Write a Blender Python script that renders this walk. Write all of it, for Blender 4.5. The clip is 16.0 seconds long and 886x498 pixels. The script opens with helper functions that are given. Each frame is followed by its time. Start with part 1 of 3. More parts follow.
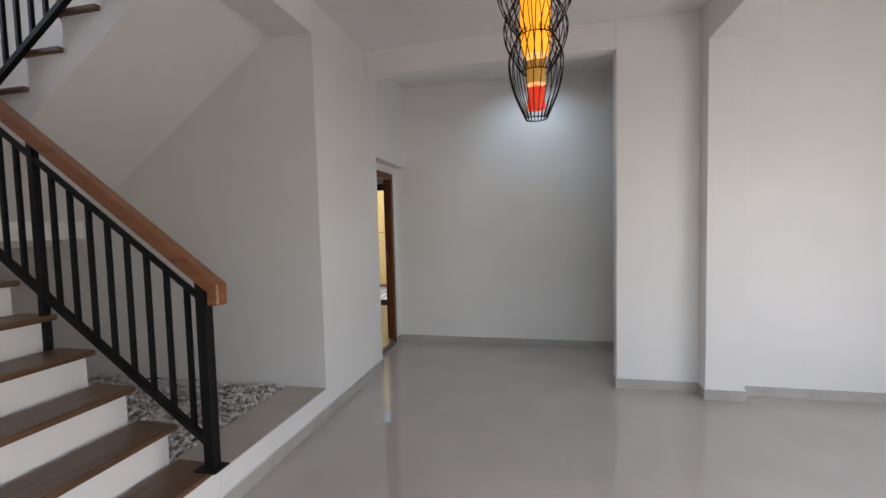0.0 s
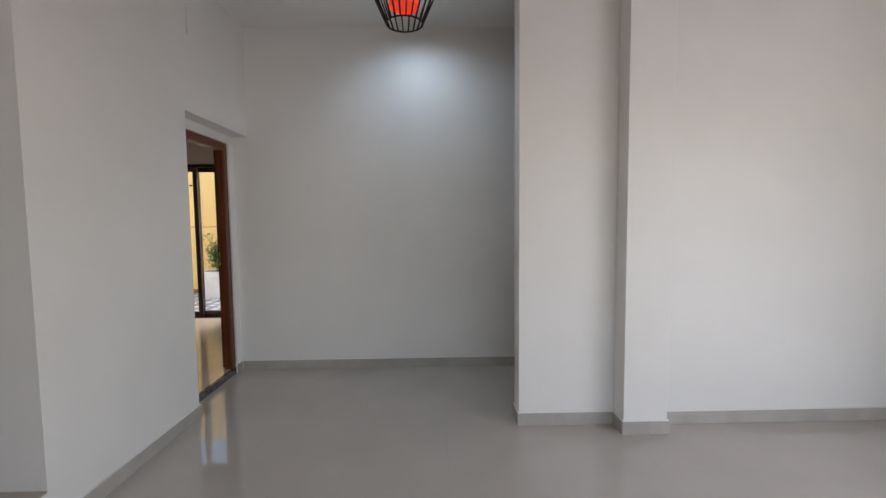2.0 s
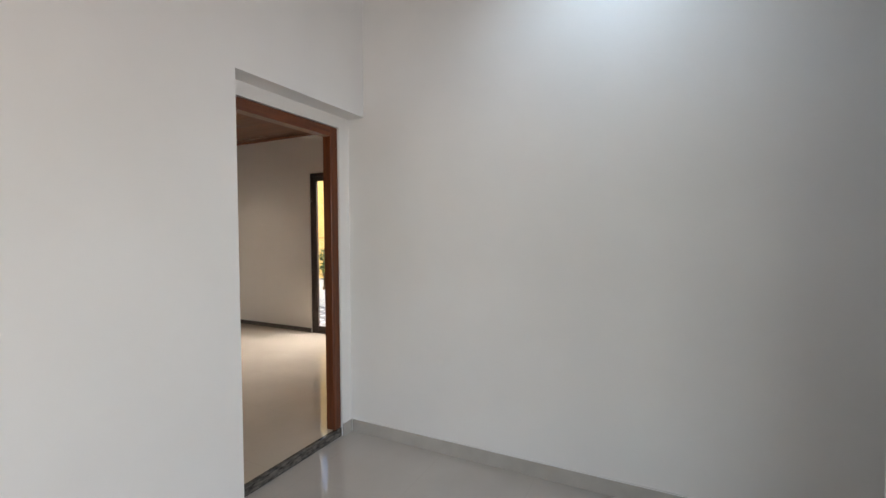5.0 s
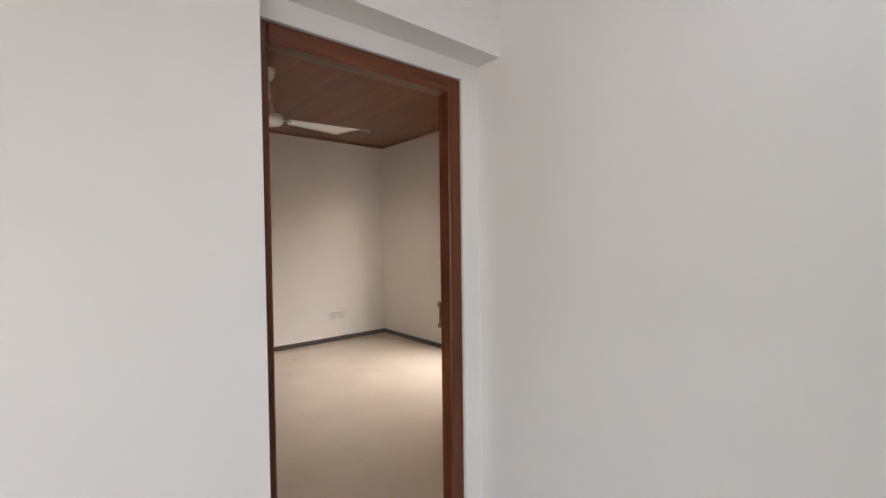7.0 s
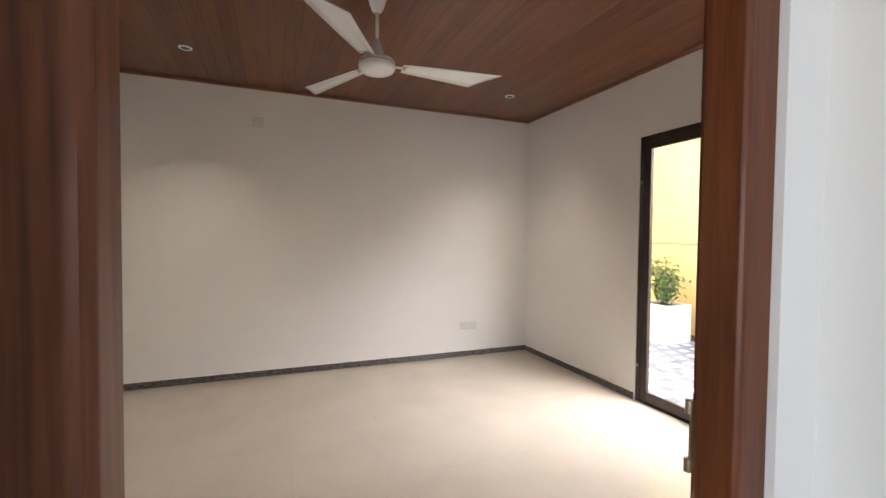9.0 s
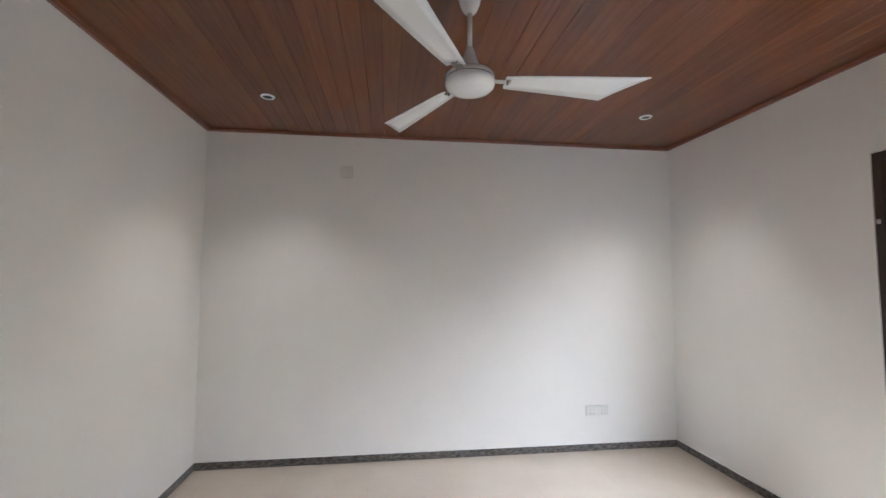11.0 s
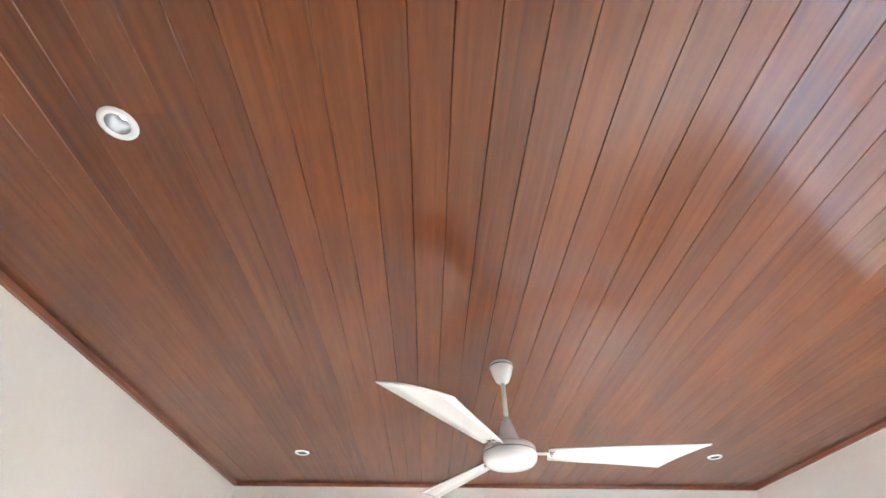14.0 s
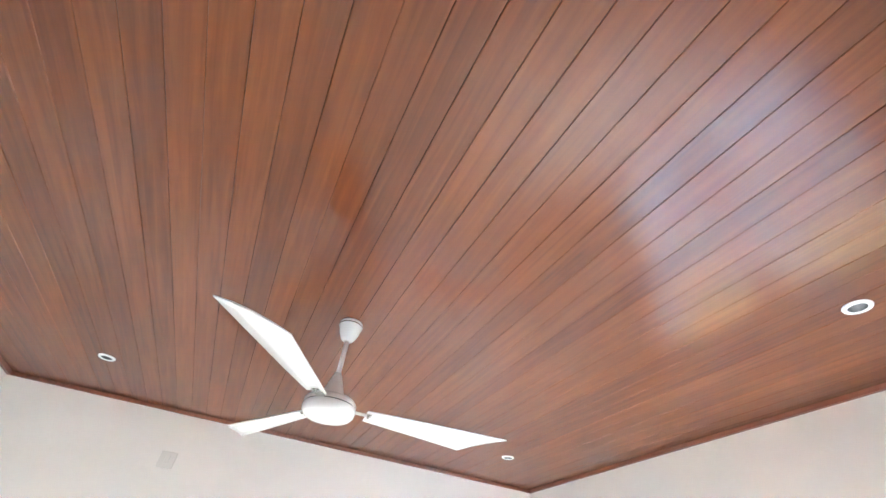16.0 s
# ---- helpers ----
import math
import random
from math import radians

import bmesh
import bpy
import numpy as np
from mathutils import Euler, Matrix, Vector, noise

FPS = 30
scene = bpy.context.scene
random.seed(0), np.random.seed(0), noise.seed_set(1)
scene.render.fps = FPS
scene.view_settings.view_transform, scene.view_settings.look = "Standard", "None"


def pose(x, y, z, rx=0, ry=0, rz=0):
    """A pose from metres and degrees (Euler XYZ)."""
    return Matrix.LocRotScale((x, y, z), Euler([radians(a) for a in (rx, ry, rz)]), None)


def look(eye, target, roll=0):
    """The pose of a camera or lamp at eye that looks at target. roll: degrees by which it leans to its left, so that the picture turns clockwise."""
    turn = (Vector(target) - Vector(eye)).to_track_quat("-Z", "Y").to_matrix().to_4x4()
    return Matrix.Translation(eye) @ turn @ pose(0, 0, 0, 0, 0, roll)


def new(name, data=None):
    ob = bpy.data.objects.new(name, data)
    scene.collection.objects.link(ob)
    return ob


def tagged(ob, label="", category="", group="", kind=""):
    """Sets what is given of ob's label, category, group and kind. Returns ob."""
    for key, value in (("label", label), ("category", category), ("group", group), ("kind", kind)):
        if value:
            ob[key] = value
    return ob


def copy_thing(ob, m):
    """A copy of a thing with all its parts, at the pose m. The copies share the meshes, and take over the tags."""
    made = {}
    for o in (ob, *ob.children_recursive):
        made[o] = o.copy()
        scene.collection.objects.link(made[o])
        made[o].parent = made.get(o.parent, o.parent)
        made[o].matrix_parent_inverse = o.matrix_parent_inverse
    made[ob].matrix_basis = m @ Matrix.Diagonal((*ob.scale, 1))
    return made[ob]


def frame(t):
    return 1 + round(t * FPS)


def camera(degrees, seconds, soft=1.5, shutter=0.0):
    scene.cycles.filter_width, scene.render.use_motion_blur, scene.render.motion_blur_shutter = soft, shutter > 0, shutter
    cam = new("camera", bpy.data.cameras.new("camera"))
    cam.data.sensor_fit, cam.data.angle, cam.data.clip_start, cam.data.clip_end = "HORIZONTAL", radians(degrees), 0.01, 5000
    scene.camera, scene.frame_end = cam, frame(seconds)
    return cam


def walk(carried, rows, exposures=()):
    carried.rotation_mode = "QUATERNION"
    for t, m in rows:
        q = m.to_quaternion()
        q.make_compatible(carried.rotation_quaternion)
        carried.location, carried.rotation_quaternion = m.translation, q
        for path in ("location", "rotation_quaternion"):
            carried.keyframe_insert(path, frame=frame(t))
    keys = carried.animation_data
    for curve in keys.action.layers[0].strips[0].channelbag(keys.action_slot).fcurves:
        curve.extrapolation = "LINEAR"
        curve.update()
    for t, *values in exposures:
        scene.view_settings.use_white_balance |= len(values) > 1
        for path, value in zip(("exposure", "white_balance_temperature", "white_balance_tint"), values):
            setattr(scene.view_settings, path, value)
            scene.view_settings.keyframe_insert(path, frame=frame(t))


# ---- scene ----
cam = camera(91.9, 16.0)

PATH = [
    (0, (1.655, -5.221, 1.495), (1.209, -3.275, 1.38), -1.4),
    (0.5, (1.696, -4.951, 1.486), (1.209, -3.015, 1.368), -1.8),
    (1, (1.673, -4.641, 1.484), (1.388, -2.667, 1.338), -1.3),
    (1.5, (1.642, -4.361, 1.485), (1.565, -2.369, 1.326), -0.9),
    (2, (1.737, -4.084, 1.42), (1.774, -2.089, 1.285), -0.6),
    (2.5, (1.846, -3.815, 1.385), (2.073, -1.831, 1.268), -0.2),
    (3, (1.806, -3.527, 1.383), (2.102, -1.553, 1.272), -0.2),
    (3.5, (1.817, -3.216, 1.415), (1.931, -1.222, 1.311), -0.25),
    (4, (1.887, -2.914, 1.399), (1.53, -0.947, 1.334), -0.7),
    (4.5, (1.871, -2.667, 1.401), (1.221, -0.777, 1.339), -0.5),
    (6.8, (1.338, -1.49, 1.433), (-0.163, -0.17, 1.377), -0.6),
    (7, (1.258, -1.405, 1.431), (-0.265, -0.109, 1.381), -0.7),
    (7.5, (1.039, -1.179, 1.431), (-0.634, -0.084, 1.374), -0.7),
    (8, (0.807, -0.964, 1.427), (-0.982, -0.114, 1.378), -0.1),
    (8.5, (0.543, -0.856, 1.419), (-1.3, -0.081, 1.362), 0.6),
    (9, (0.267, -0.799, 1.405), (-1.591, -0.059, 1.346), 0.6),
    (9.5, (0.019, -0.676, 1.4), (-1.907, -0.144, 1.326), 0.2),
    (9.7, (-0.061, -0.628, 1.409), (-2.015, -0.206, 1.336), 0.4),
    (11.8, (-0.574, -0.565, 1.628), (-2.537, -0.408, 1.976), 1.0),
    (12, (-0.582, -0.559, 1.639), (-2.52, -0.407, 2.108), 0.9),
    (12.5, (-0.551, -0.54, 1.685), (-2.422, -0.433, 2.383), 1.1),
    (13, (-0.496, -0.548, 1.759), (-2.239, -0.462, 2.735), 0.2),
    (13.5, (-0.444, -0.551, 1.815), (-2.021, -0.489, 3.044), -0.0),
    (14, (-0.421, -0.551, 1.818), (-1.878, -0.513, 3.189), 0.1),
    (14.5, (-0.42, -0.552, 1.811), (-1.84, -0.513, 3.218), 1.3),
    (15, (-0.428, -0.538, 1.824), (-1.824, -0.366, 3.246), 2.4),
    (15.5, (-0.43, -0.517, 1.81), (-1.823, -0.18, 3.204), 4.4),
    (16, (-0.43, -0.506, 1.772), (-1.84, 0.026, 3.087), 7.0),
]
walk(cam, [(t, look(eye, target, roll)) for t, eye, target, roll in PATH],
     exposures=[(0, 1.58, 6650, 16), (1.0, 1.58, 6650, 16), (2.0, 1.5, 6680, 16), (2.5, 1.38, 6720, 16), (3.0, 1.17, 6950, 17), (3.5, 1.12, 6950, 18), (4.0, 1.68, 6700, 17), (4.5, 2.02, 6700, 14), (6.8, 2.4, 6800, 17), (8.5, 2.6, 6450, 15),
                (9.0, 2.85, 6250, 14), (9.3, 2.85, 5950, 13), (9.7, 2.68, 5450, 11), (12.0, 3.68, 5380, 10), (13.0, 4.18, 5380, 10), (14.0, 4.7, 5380, 9), (15.0, 4.75, 5330, 8), (16, 4.93, 5150, 7)])

# ---- world and lights ----
world = bpy.data.worlds.new("sky")
scene.world = world
world.use_nodes = True
wn = world.node_tree.nodes
sky = wn.new("ShaderNodeTexSky")
sky.sky_type = "NISHITA"
sky.sun_disc = False
sky.sun_elevation = radians(31)
sky.sun_rotation = radians(50)
wn["Background"].inputs["Strength"].default_value = 0.15
world.node_tree.links.new(sky.outputs[0], wn["Background"].inputs[0])


def lamp(name, kind, m, energy, color, **kw):
    data = bpy.data.lights.new(name, kind)
    data.energy, data.color = energy, color
    if "size" in kw:
        data.shape, data.size, data.size_y = "RECTANGLE", kw["size"], kw["size_y"]
    if "cone" in kw:
        data.spot_size, data.spot_blend, data.shadow_soft_size = radians(kw["cone"]), kw["blend"], 0.03
    if "angle" in kw:
        data.angle = radians(kw["angle"])
    ob = new(name, data)
    ob.matrix_world = m
    return ob


# hazy sun along the court from the north-east
lamp("sun", "SUN", look((6.5, 5.5, 5.2), (0, 0, 0)), 4.8, (1.0, 0.985, 0.965), angle=76)
# daylight in the wide glazed opening behind the walker
lamp("window_light", "AREA", look((3.2, -6.45, 1.35), (3.0, 0, 1.0)), 3.0, (1.0, 0.97, 0.96), size=3.2, size_y=2.2)
lamp("east_window_light", "AREA", look((5.06, -3.75, 1.15), (1.3, -3.0, 0.9)), 11.0, (0.95, 0.96, 1.0), size=2.0, size_y=2.0)
# added fill lamp for light from upstairs, at an assumed, unseen window
lamp("stair_fill_light", "AREA", look((-3.5, -4.3, 4.3), (-1.0, -3.4, 2.6)), 5, (0.98, 0.97, 1.0), size=1.4, size_y=1.5)
# alcove downlight and the four bedroom downlights
lamp("alcove_spot", "SPOT", look((1.6, -0.58, 3.17), (1.6, -0.1, 0)), 8.5, (0.62, 0.82, 1.0), cone=150, blend=1.0)
for sx, sy in ((-3.39, -1.39), (-3.39, 1.335), (-1.0, -1.337), (-1.0, 1.315)):
    lamp("downlight_spot", "SPOT", look((sx, sy, 2.752), (sx - 0.06, sy, 0)), 5.5, (1.0, 0.86, 0.70), cone=92, blend=1.0)


# ---- materials ----
def material(name):
    m = bpy.data.materials.new(name)
    m.use_nodes = True
    return m, m.node_tree.nodes, m.node_tree.links, m.node_tree.nodes["Principled BSDF"]


def noise_node(n, l, scale, detail=4.0, stretch=(1, 1, 1), coord="Object"):
    tc = n.new("ShaderNodeTexCoord")
    mp = n.new("ShaderNodeMapping")
    mp.inputs["Scale"].default_value = stretch
    tx = n.new("ShaderNodeTexNoise")
    tx.inputs["Scale"].default_value = scale
    tx.inputs["Detail"].default_value = detail
    l.new(tc.outputs[coord], mp.inputs[0])
    l.new(mp.outputs[0], tx.inputs[0])
    return tx


def ramp_node(n, l, src, stops):
    r = n.new("ShaderNodeValToRGB")
    while len(r.color_ramp.elements) < len(stops):
        r.color_ramp.elements.new(0.5)
    for e, (p, c) in zip(r.color_ramp.elements, stops):
        e.position, e.color = p, (*c, 1)
    l.new(src, r.inputs[0])
    return r


def mixed(name, a, b, scale, rough, bump=0.0, fine=120.0, stretch=(1, 1, 1), metal=0.0, lo=0.35, hi=0.65, coat=0.0, rough_var=0.0):
    """Two tones mottled at one scale, with a finer bump."""
    m, n, l, p = material(name)
    tx = noise_node(n, l, scale, 5, stretch)
    r = ramp_node(n, l, tx.outputs[0], ((lo, a), (hi, b)))
    l.new(r.outputs[0], p.inputs["Base Color"])
    p.inputs["Roughness"].default_value = rough
    p.inputs["Metallic"].default_value = metal
    p.inputs["Coat Weight"].default_value = coat
    p.inputs["Coat Roughness"].default_value = 0.12
    if rough_var:
        mr = n.new("ShaderNodeMapRange")
        mr.inputs["To Min"].default_value, mr.inputs["To Max"].default_value = rough - rough_var, rough + rough_var
        l.new(tx.outputs[0], mr.inputs[0])
        l.new(mr.outputs[0], p.inputs["Roughness"])
    if bump:
        t2 = noise_node(n, l, fine, 3, stretch)
        b2 = n.new("ShaderNodeBump")
        b2.inputs["Strength"].default_value, b2.inputs["Distance"].default_value = bump, 0.002
        l.new(t2.outputs[0], b2.inputs["Height"])
        l.new(b2.outputs[0], p.inputs["Normal"])
    return m


def wood(name, dark, light, along, rough, coat=0.0, island=0.0, by_object=False, lo=0.36, hi=1.0, spec=0.5, grain=0.35, coat_rough=0.17):
    """Grain stretched along one axis; boards differ in tone."""
    m, n, l, p = material(name)
    st = [14.0, 14.0, 14.0]
    st[along] = 0.7
    tx = noise_node(n, l, 3.0, 6, st)
    tx.inputs["Distortion"].default_value = 0.6
    fine = noise_node(n, l, 14.0, 3, st)
    add = n.new("ShaderNodeMath")
    add.operation = "MULTIPLY_ADD"
    add.inputs[1].default_value = grain
    l.new(fine.outputs[0], add.inputs[0])
    l.new(tx.outputs[0], add.inputs[2])
    src = add.outputs[0]
    if island:
        src2 = n.new("ShaderNodeObjectInfo" if by_object else "ShaderNodeNewGeometry")
        ad2 = n.new("ShaderNodeMath")
        ad2.operation = "MULTIPLY_ADD"
        ad2.inputs[1].default_value = island
        l.new(src2.outputs["Random" if by_object else "Random Per Island"], ad2.inputs[0])
        l.new(src, ad2.inputs[2])
        src = ad2.outputs[0]
    r = ramp_node(n, l, src, ((lo, dark), (hi + island * 0.6, light)))
    l.new(r.outputs[0], p.inputs["Base Color"])
    p.inputs["Roughness"].default_value = rough
    p.inputs["Coat Weight"].default_value = coat
    p.inputs["Coat Roughness"].default_value = coat_rough
    p.inputs["Specular IOR Level"].default_value = spec
    b = n.new("ShaderNodeBump")
    b.inputs["Strength"].default_value, b.inputs["Distance"].default_value = 0.07, 0.002
    l.new(add.outputs[0], b.inputs["Height"])
    l.new(b.outputs[0], p.inputs["Normal"])
    return m


def glowing(name, color, strength, base):
    m, n, l, p = material(name)
    p.inputs["Base Color"].default_value = (*base, 1)
    p.inputs["Roughness"].default_value = 0.6
    p.inputs["Emission Color"].default_value = (*color, 1)
    p.inputs["Emission Strength"].default_value = strength
    return m


PAINT = mixed("wall_paint", (0.76, 0.745, 0.72), (0.80, 0.785, 0.76), 1.3, 0.55, 0.10, 60)
CEIL = mixed("ceiling_paint", (0.76, 0.75, 0.73), (0.79, 0.78, 0.76), 1.1, 0.7, 0.06, 70)
CREAM = mixed("bedroom_paint", (0.78, 0.755, 0.715), (0.81, 0.785, 0.745), 1.1, 0.55, 0.10, 60)
SKIRT = mixed("skirting_tile", (0.40, 0.375, 0.34), (0.46, 0.43, 0.39), 6, 0.25, 0.03, 200)
LEDGE = mixed("ledge_tile", (0.42, 0.38, 0.33), (0.48, 0.44, 0.385), 5, 0.4, 0.03, 200)
GRANITE = mixed("granite", (0.035, 0.031, 0.028), (0.17, 0.155, 0.14), 24, 0.35, 0.1, 160, (1, 1, 3))
GRANITE_STEP = mixed("polished_granite", (0.035, 0.031, 0.028), (0.15, 0.135, 0.12), 24, 0.10, 0.03, 160, (1, 1, 3))
MAHOGANY = wood("mahogany", (0.045, 0.011, 0.0045), (0.19, 0.053, 0.015), 2, 0.4, 0.12, spec=0.3)
MAHOGANY_H = wood("mahogany_head", (0.045, 0.011, 0.0045), (0.19, 0.053, 0.015), 1, 0.4, 0.12, spec=0.3)
DARKDOOR = wood("dark_door", (0.022, 0.006, 0.005), (0.07, 0.018, 0.012), 2, 0.35, 0.2)
TREAD = wood("stair_tread", (0.035, 0.0155, 0.0085), (0.175, 0.080, 0.033), 1, 0.42, 0.2, 0.10, True)
RAIL = wood("handrail", (0.16, 0.050, 0.016), (0.33, 0.125, 0.045), 0, 0.35, 0.3)
PLANK = wood("ceiling_plank", (0.053, 0.0112, 0.0022), (0.180, 0.0505, 0.0090), 0, 0.5, 0.9, 0.30, lo=0.10, hi=0.98, spec=0.1, grain=0.08, coat_rough=0.19)
TRIMWOOD = wood("ceiling_trim", (0.10, 0.028, 0.012), (0.24, 0.075, 0.03), 0, 0.35, 0.2)
BLACK = mixed("black_metal", (0.004, 0.004, 0.0045), (0.009, 0.0085, 0.009), 20, 0.52, 0.08, 250)
BLACK.node_tree.nodes["Principled BSDF"].inputs["Specular IOR Level"].default_value = 0.2
BRONZE = mixed("brown_aluminium", (0.028, 0.016, 0.012), (0.045, 0.027, 0.020), 8, 0.35, 0.03, 250)
STEEL = mixed("steel", (0.55, 0.54, 0.52), (0.66, 0.65, 0.63), 40, 0.25, 0.02, 200, metal=1.0)
BRASS = mixed("brass", (0.60, 0.46, 0.22), (0.72, 0.57, 0.30), 40, 0.35, 0.02, 200, metal=1.0)
BRASSDARK = mixed("aged_bronze", (0.20, 0.14, 0.085), (0.34, 0.25, 0.16), 40, 0.4, 0.03, 200, metal=0.8)
PLASTIC = mixed("white_plastic", (0.74, 0.73, 0.70), (0.78, 0.77, 0.74), 4, 0.35)
CUP = mixed("grey_cup", (0.016, 0.016, 0.016), (0.03, 0.03, 0.028), 30, 0.45)
OLDPLASTIC = mixed("aged_plastic", (0.67, 0.65, 0.61), (0.72, 0.70, 0.66), 5, 0.4)
# near-black colour for the shade inside gaps and slots
GAPSHADOW = mixed("gap_shadow", (0.02, 0.02, 0.02), (0.03, 0.03, 0.03), 10, 0.7)
FANWHITE = mixed("white_enamel", (0.78, 0.78, 0.77), (0.82, 0.82, 0.81), 3, 0.25, coat=0.3)
YELLOW = mixed("yellow_render", (0.82, 0.585, 0.235), (0.87, 0.635, 0.275), 0.9, 0.8, 0.25, 40)
BAND = mixed("brown_plinth", (0.26, 0.12, 0.06), (0.34, 0.17, 0.09), 3, 0.7, 0.2, 60)
CONCRETE = mixed("screed", (0.28, 0.28, 0.27), (0.36, 0.36, 0.35), 4, 0.8, 0.2, 60)
PLANTER = mixed("planter_white", (0.66, 0.67, 0.68), (0.76, 0.77, 0.78), 5, 0.55, 0.15, 80)
SOIL = mixed("soil", (0.03, 0.02, 0.014), (0.07, 0.045, 0.03), 30, 0.95, 0.5, 90)
BARK = mixed("bark", (0.09, 0.06, 0.04), (0.16, 0.11, 0.07), 30, 0.9, 0.4, 90)


def floor_material(name, a, b, joint, tile, rough, dx=0.0, dy=0.0):
    """Polished tile with hairline joints of nearly its own tone."""
    m, n, l, p = material(name)
    tx = noise_node(n, l, 2.2, 6)
    r = ramp_node(n, l, tx.outputs[0], ((0.35, a), (0.65, b)))
    tc = n.new("ShaderNodeTexCoord")
    mp = n.new("ShaderNodeMapping")
    mp.inputs["Location"].default_value = (dx, dy, 0)
    br = n.new("ShaderNodeTexBrick")
    br.offset = 0.0
    br.inputs["Scale"].default_value = 1.0
    br.inputs["Brick Width"].default_value = tile
    br.inputs["Row Height"].default_value = tile
    br.inputs["Mortar Size"].default_value = 0.0012
    br.inputs["Mortar Smooth"].default_value = 0.1
    l.new(tc.outputs["Object"], mp.inputs[0])
    l.new(mp.outputs[0], br.inputs[0])
    mx = n.new("ShaderNodeMix")
    mx.data_type = "RGBA"
    l.new(br.outputs["Fac"], mx.inputs["Factor"])
    l.new(r.outputs[0], mx.inputs[6])
    mx.inputs[7].default_value = (*joint, 1)
    l.new(mx.outputs[2], p.inputs["Base Color"])
    mr = n.new("ShaderNodeMapRange")
    mr.inputs["To Min"].default_value, mr.inputs["To Max"].default_value = rough * 0.75, rough * 1.3
    l.new(tx.outputs[0], mr.inputs[0])
    l.new(mr.outputs[0], p.inputs["Roughness"])
    p.inputs["IOR"].default_value = 1.5
    b = n.new("ShaderNodeBump")
    b.inputs["Strength"].default_value, b.inputs["Distance"].default_value = 0.03, 0.004
    wv = noise_node(n, l, 1.6, 2)
    l.new(wv.outputs[0], b.inputs["Height"])
    l.new(b.outputs[0], p.inputs["Normal"])
    return m


HALLFLOOR = floor_material("hall_floor_tile", (0.50, 0.465, 0.42), (0.535, 0.50, 0.455), (0.475, 0.44, 0.395), 0.6, 0.03)
ROOMFLOOR = floor_material("bedroom_floor_tile", (0.55, 0.48, 0.39), (0.60, 0.525, 0.43), (0.50, 0.435, 0.35), 0.6, 0.06, 0.2, 0.1)


def pebble_material():
    m, n, l, p = material("pebble")
    g = n.new("ShaderNodeNewGeometry")
    r = ramp_node(n, l, g.outputs["Random Per Island"], ((0.0, (0.24, 0.23, 0.22)), (0.3, (0.48, 0.46, 0.44)), (0.7, (0.66, 0.64, 0.61)), (1.0, (0.56, 0.48, 0.41))))
    l.new(r.outputs[0], p.inputs["Base Color"])
    p.inputs["Roughness"].default_value = 0.55
    return m


def leaf_material():
    m, n, l, p = material("leaf")
    g = n.new("ShaderNodeNewGeometry")
    r = ramp_node(n, l, g.outputs["Random Per Island"], ((0.0, (0.03, 0.075, 0.012)), (0.6, (0.07, 0.15, 0.03)), (1.0, (0.15, 0.21, 0.05))))
    l.new(r.outputs[0], p.inputs["Base Color"])
    p.inputs["Roughness"].default_value = 0.45
    p.inputs["Subsurface Weight"].default_value = 0.1
    return m


def paver_material(name, a, b):
    m, n, l, p = material(name)
    o = n.new("ShaderNodeObjectInfo")
    r = ramp_node(n, l, o.outputs["Random"], ((0.0, a), (1.0, b)))
    tx = noise_node(n, l, 30, 5)
    mx = n.new("ShaderNodeMix")
    mx.data_type, mx.blend_type = "RGBA", "MULTIPLY"
    mx.inputs["Factor"].default_value = 0.3
    l.new(r.outputs[0], mx.inputs[6])
    l.new(tx.outputs["Color"], mx.inputs[7])
    l.new(mx.outputs[2], p.inputs["Base Color"])
    p.inputs["Roughness"].default_value = 0.5
    return m


PEBBLE, LEAF = pebble_material(), leaf_material()
PAVE_DARK = paver_material("dark_paver", (0.14, 0.15, 0.17), (0.36, 0.38, 0.42))
PAVE_LIGHT = paver_material("light_paver", (0.74, 0.75, 0.77), (0.86, 0.86, 0.87))
RED_SHADE = glowing("red_shade", (1.0, 0.055, 0.015), 0.16, (0.75, 0.06, 0.03))
OLIVE_SHADE = glowing("olive_shade", (0.85, 0.36, 0.03), 0.10, (0.42, 0.29, 0.09))
AMBER_SHADE = glowing("amber_shade", (1.0, 0.33, 0.012), 0.42, (0.9, 0.55, 0.08))
# pale emission standing for the lit inside of a shade
PALE_INSIDE = glowing("pale_lit_inside", (1.0, 0.55, 0.18), 0.30, (0.8, 0.6, 0.35))
LED = glowing("lamp_glow", (1.0, 0.90, 0.76), 1.6, (0.9, 0.9, 0.9))


def glass_material():
    m, n, l, p = material("clear_glass")
    p.inputs["Transmission Weight"].default_value = 1.0
    p.inputs["Roughness"].default_value = 0.0
    p.inputs["IOR"].default_value = 1.45
    p.inputs["Base Color"].default_value = (0.96, 0.98, 0.97, 1)
    return m


GLASS = glass_material()


# ---- mesh helpers ----
def box(bm, x0, x1, y0, y1, z0, z1, bevel=0.0):
    """A box between two corners, its edges eased when asked."""
    x0, x1, y0, y1, z0, z1 = min(x0, x1), max(x0, x1), min(y0, y1), max(y0, y1), min(z0, z1), max(z0, z1)
    m = Matrix.Translation(((x0 + x1) / 2, (y0 + y1) / 2, (z0 + z1) / 2)) @ Matrix.Diagonal((x1 - x0, y1 - y0, z1 - z0, 1))
    r = bmesh.ops.create_cube(bm, size=1, matrix=m)
    if bevel:
        edges = list({e for v in r["verts"] for e in v.link_edges})
        bmesh.ops.bevel(bm, geom=edges, offset=bevel, segments=2, affect="EDGES", profile=0.5)
    return bm


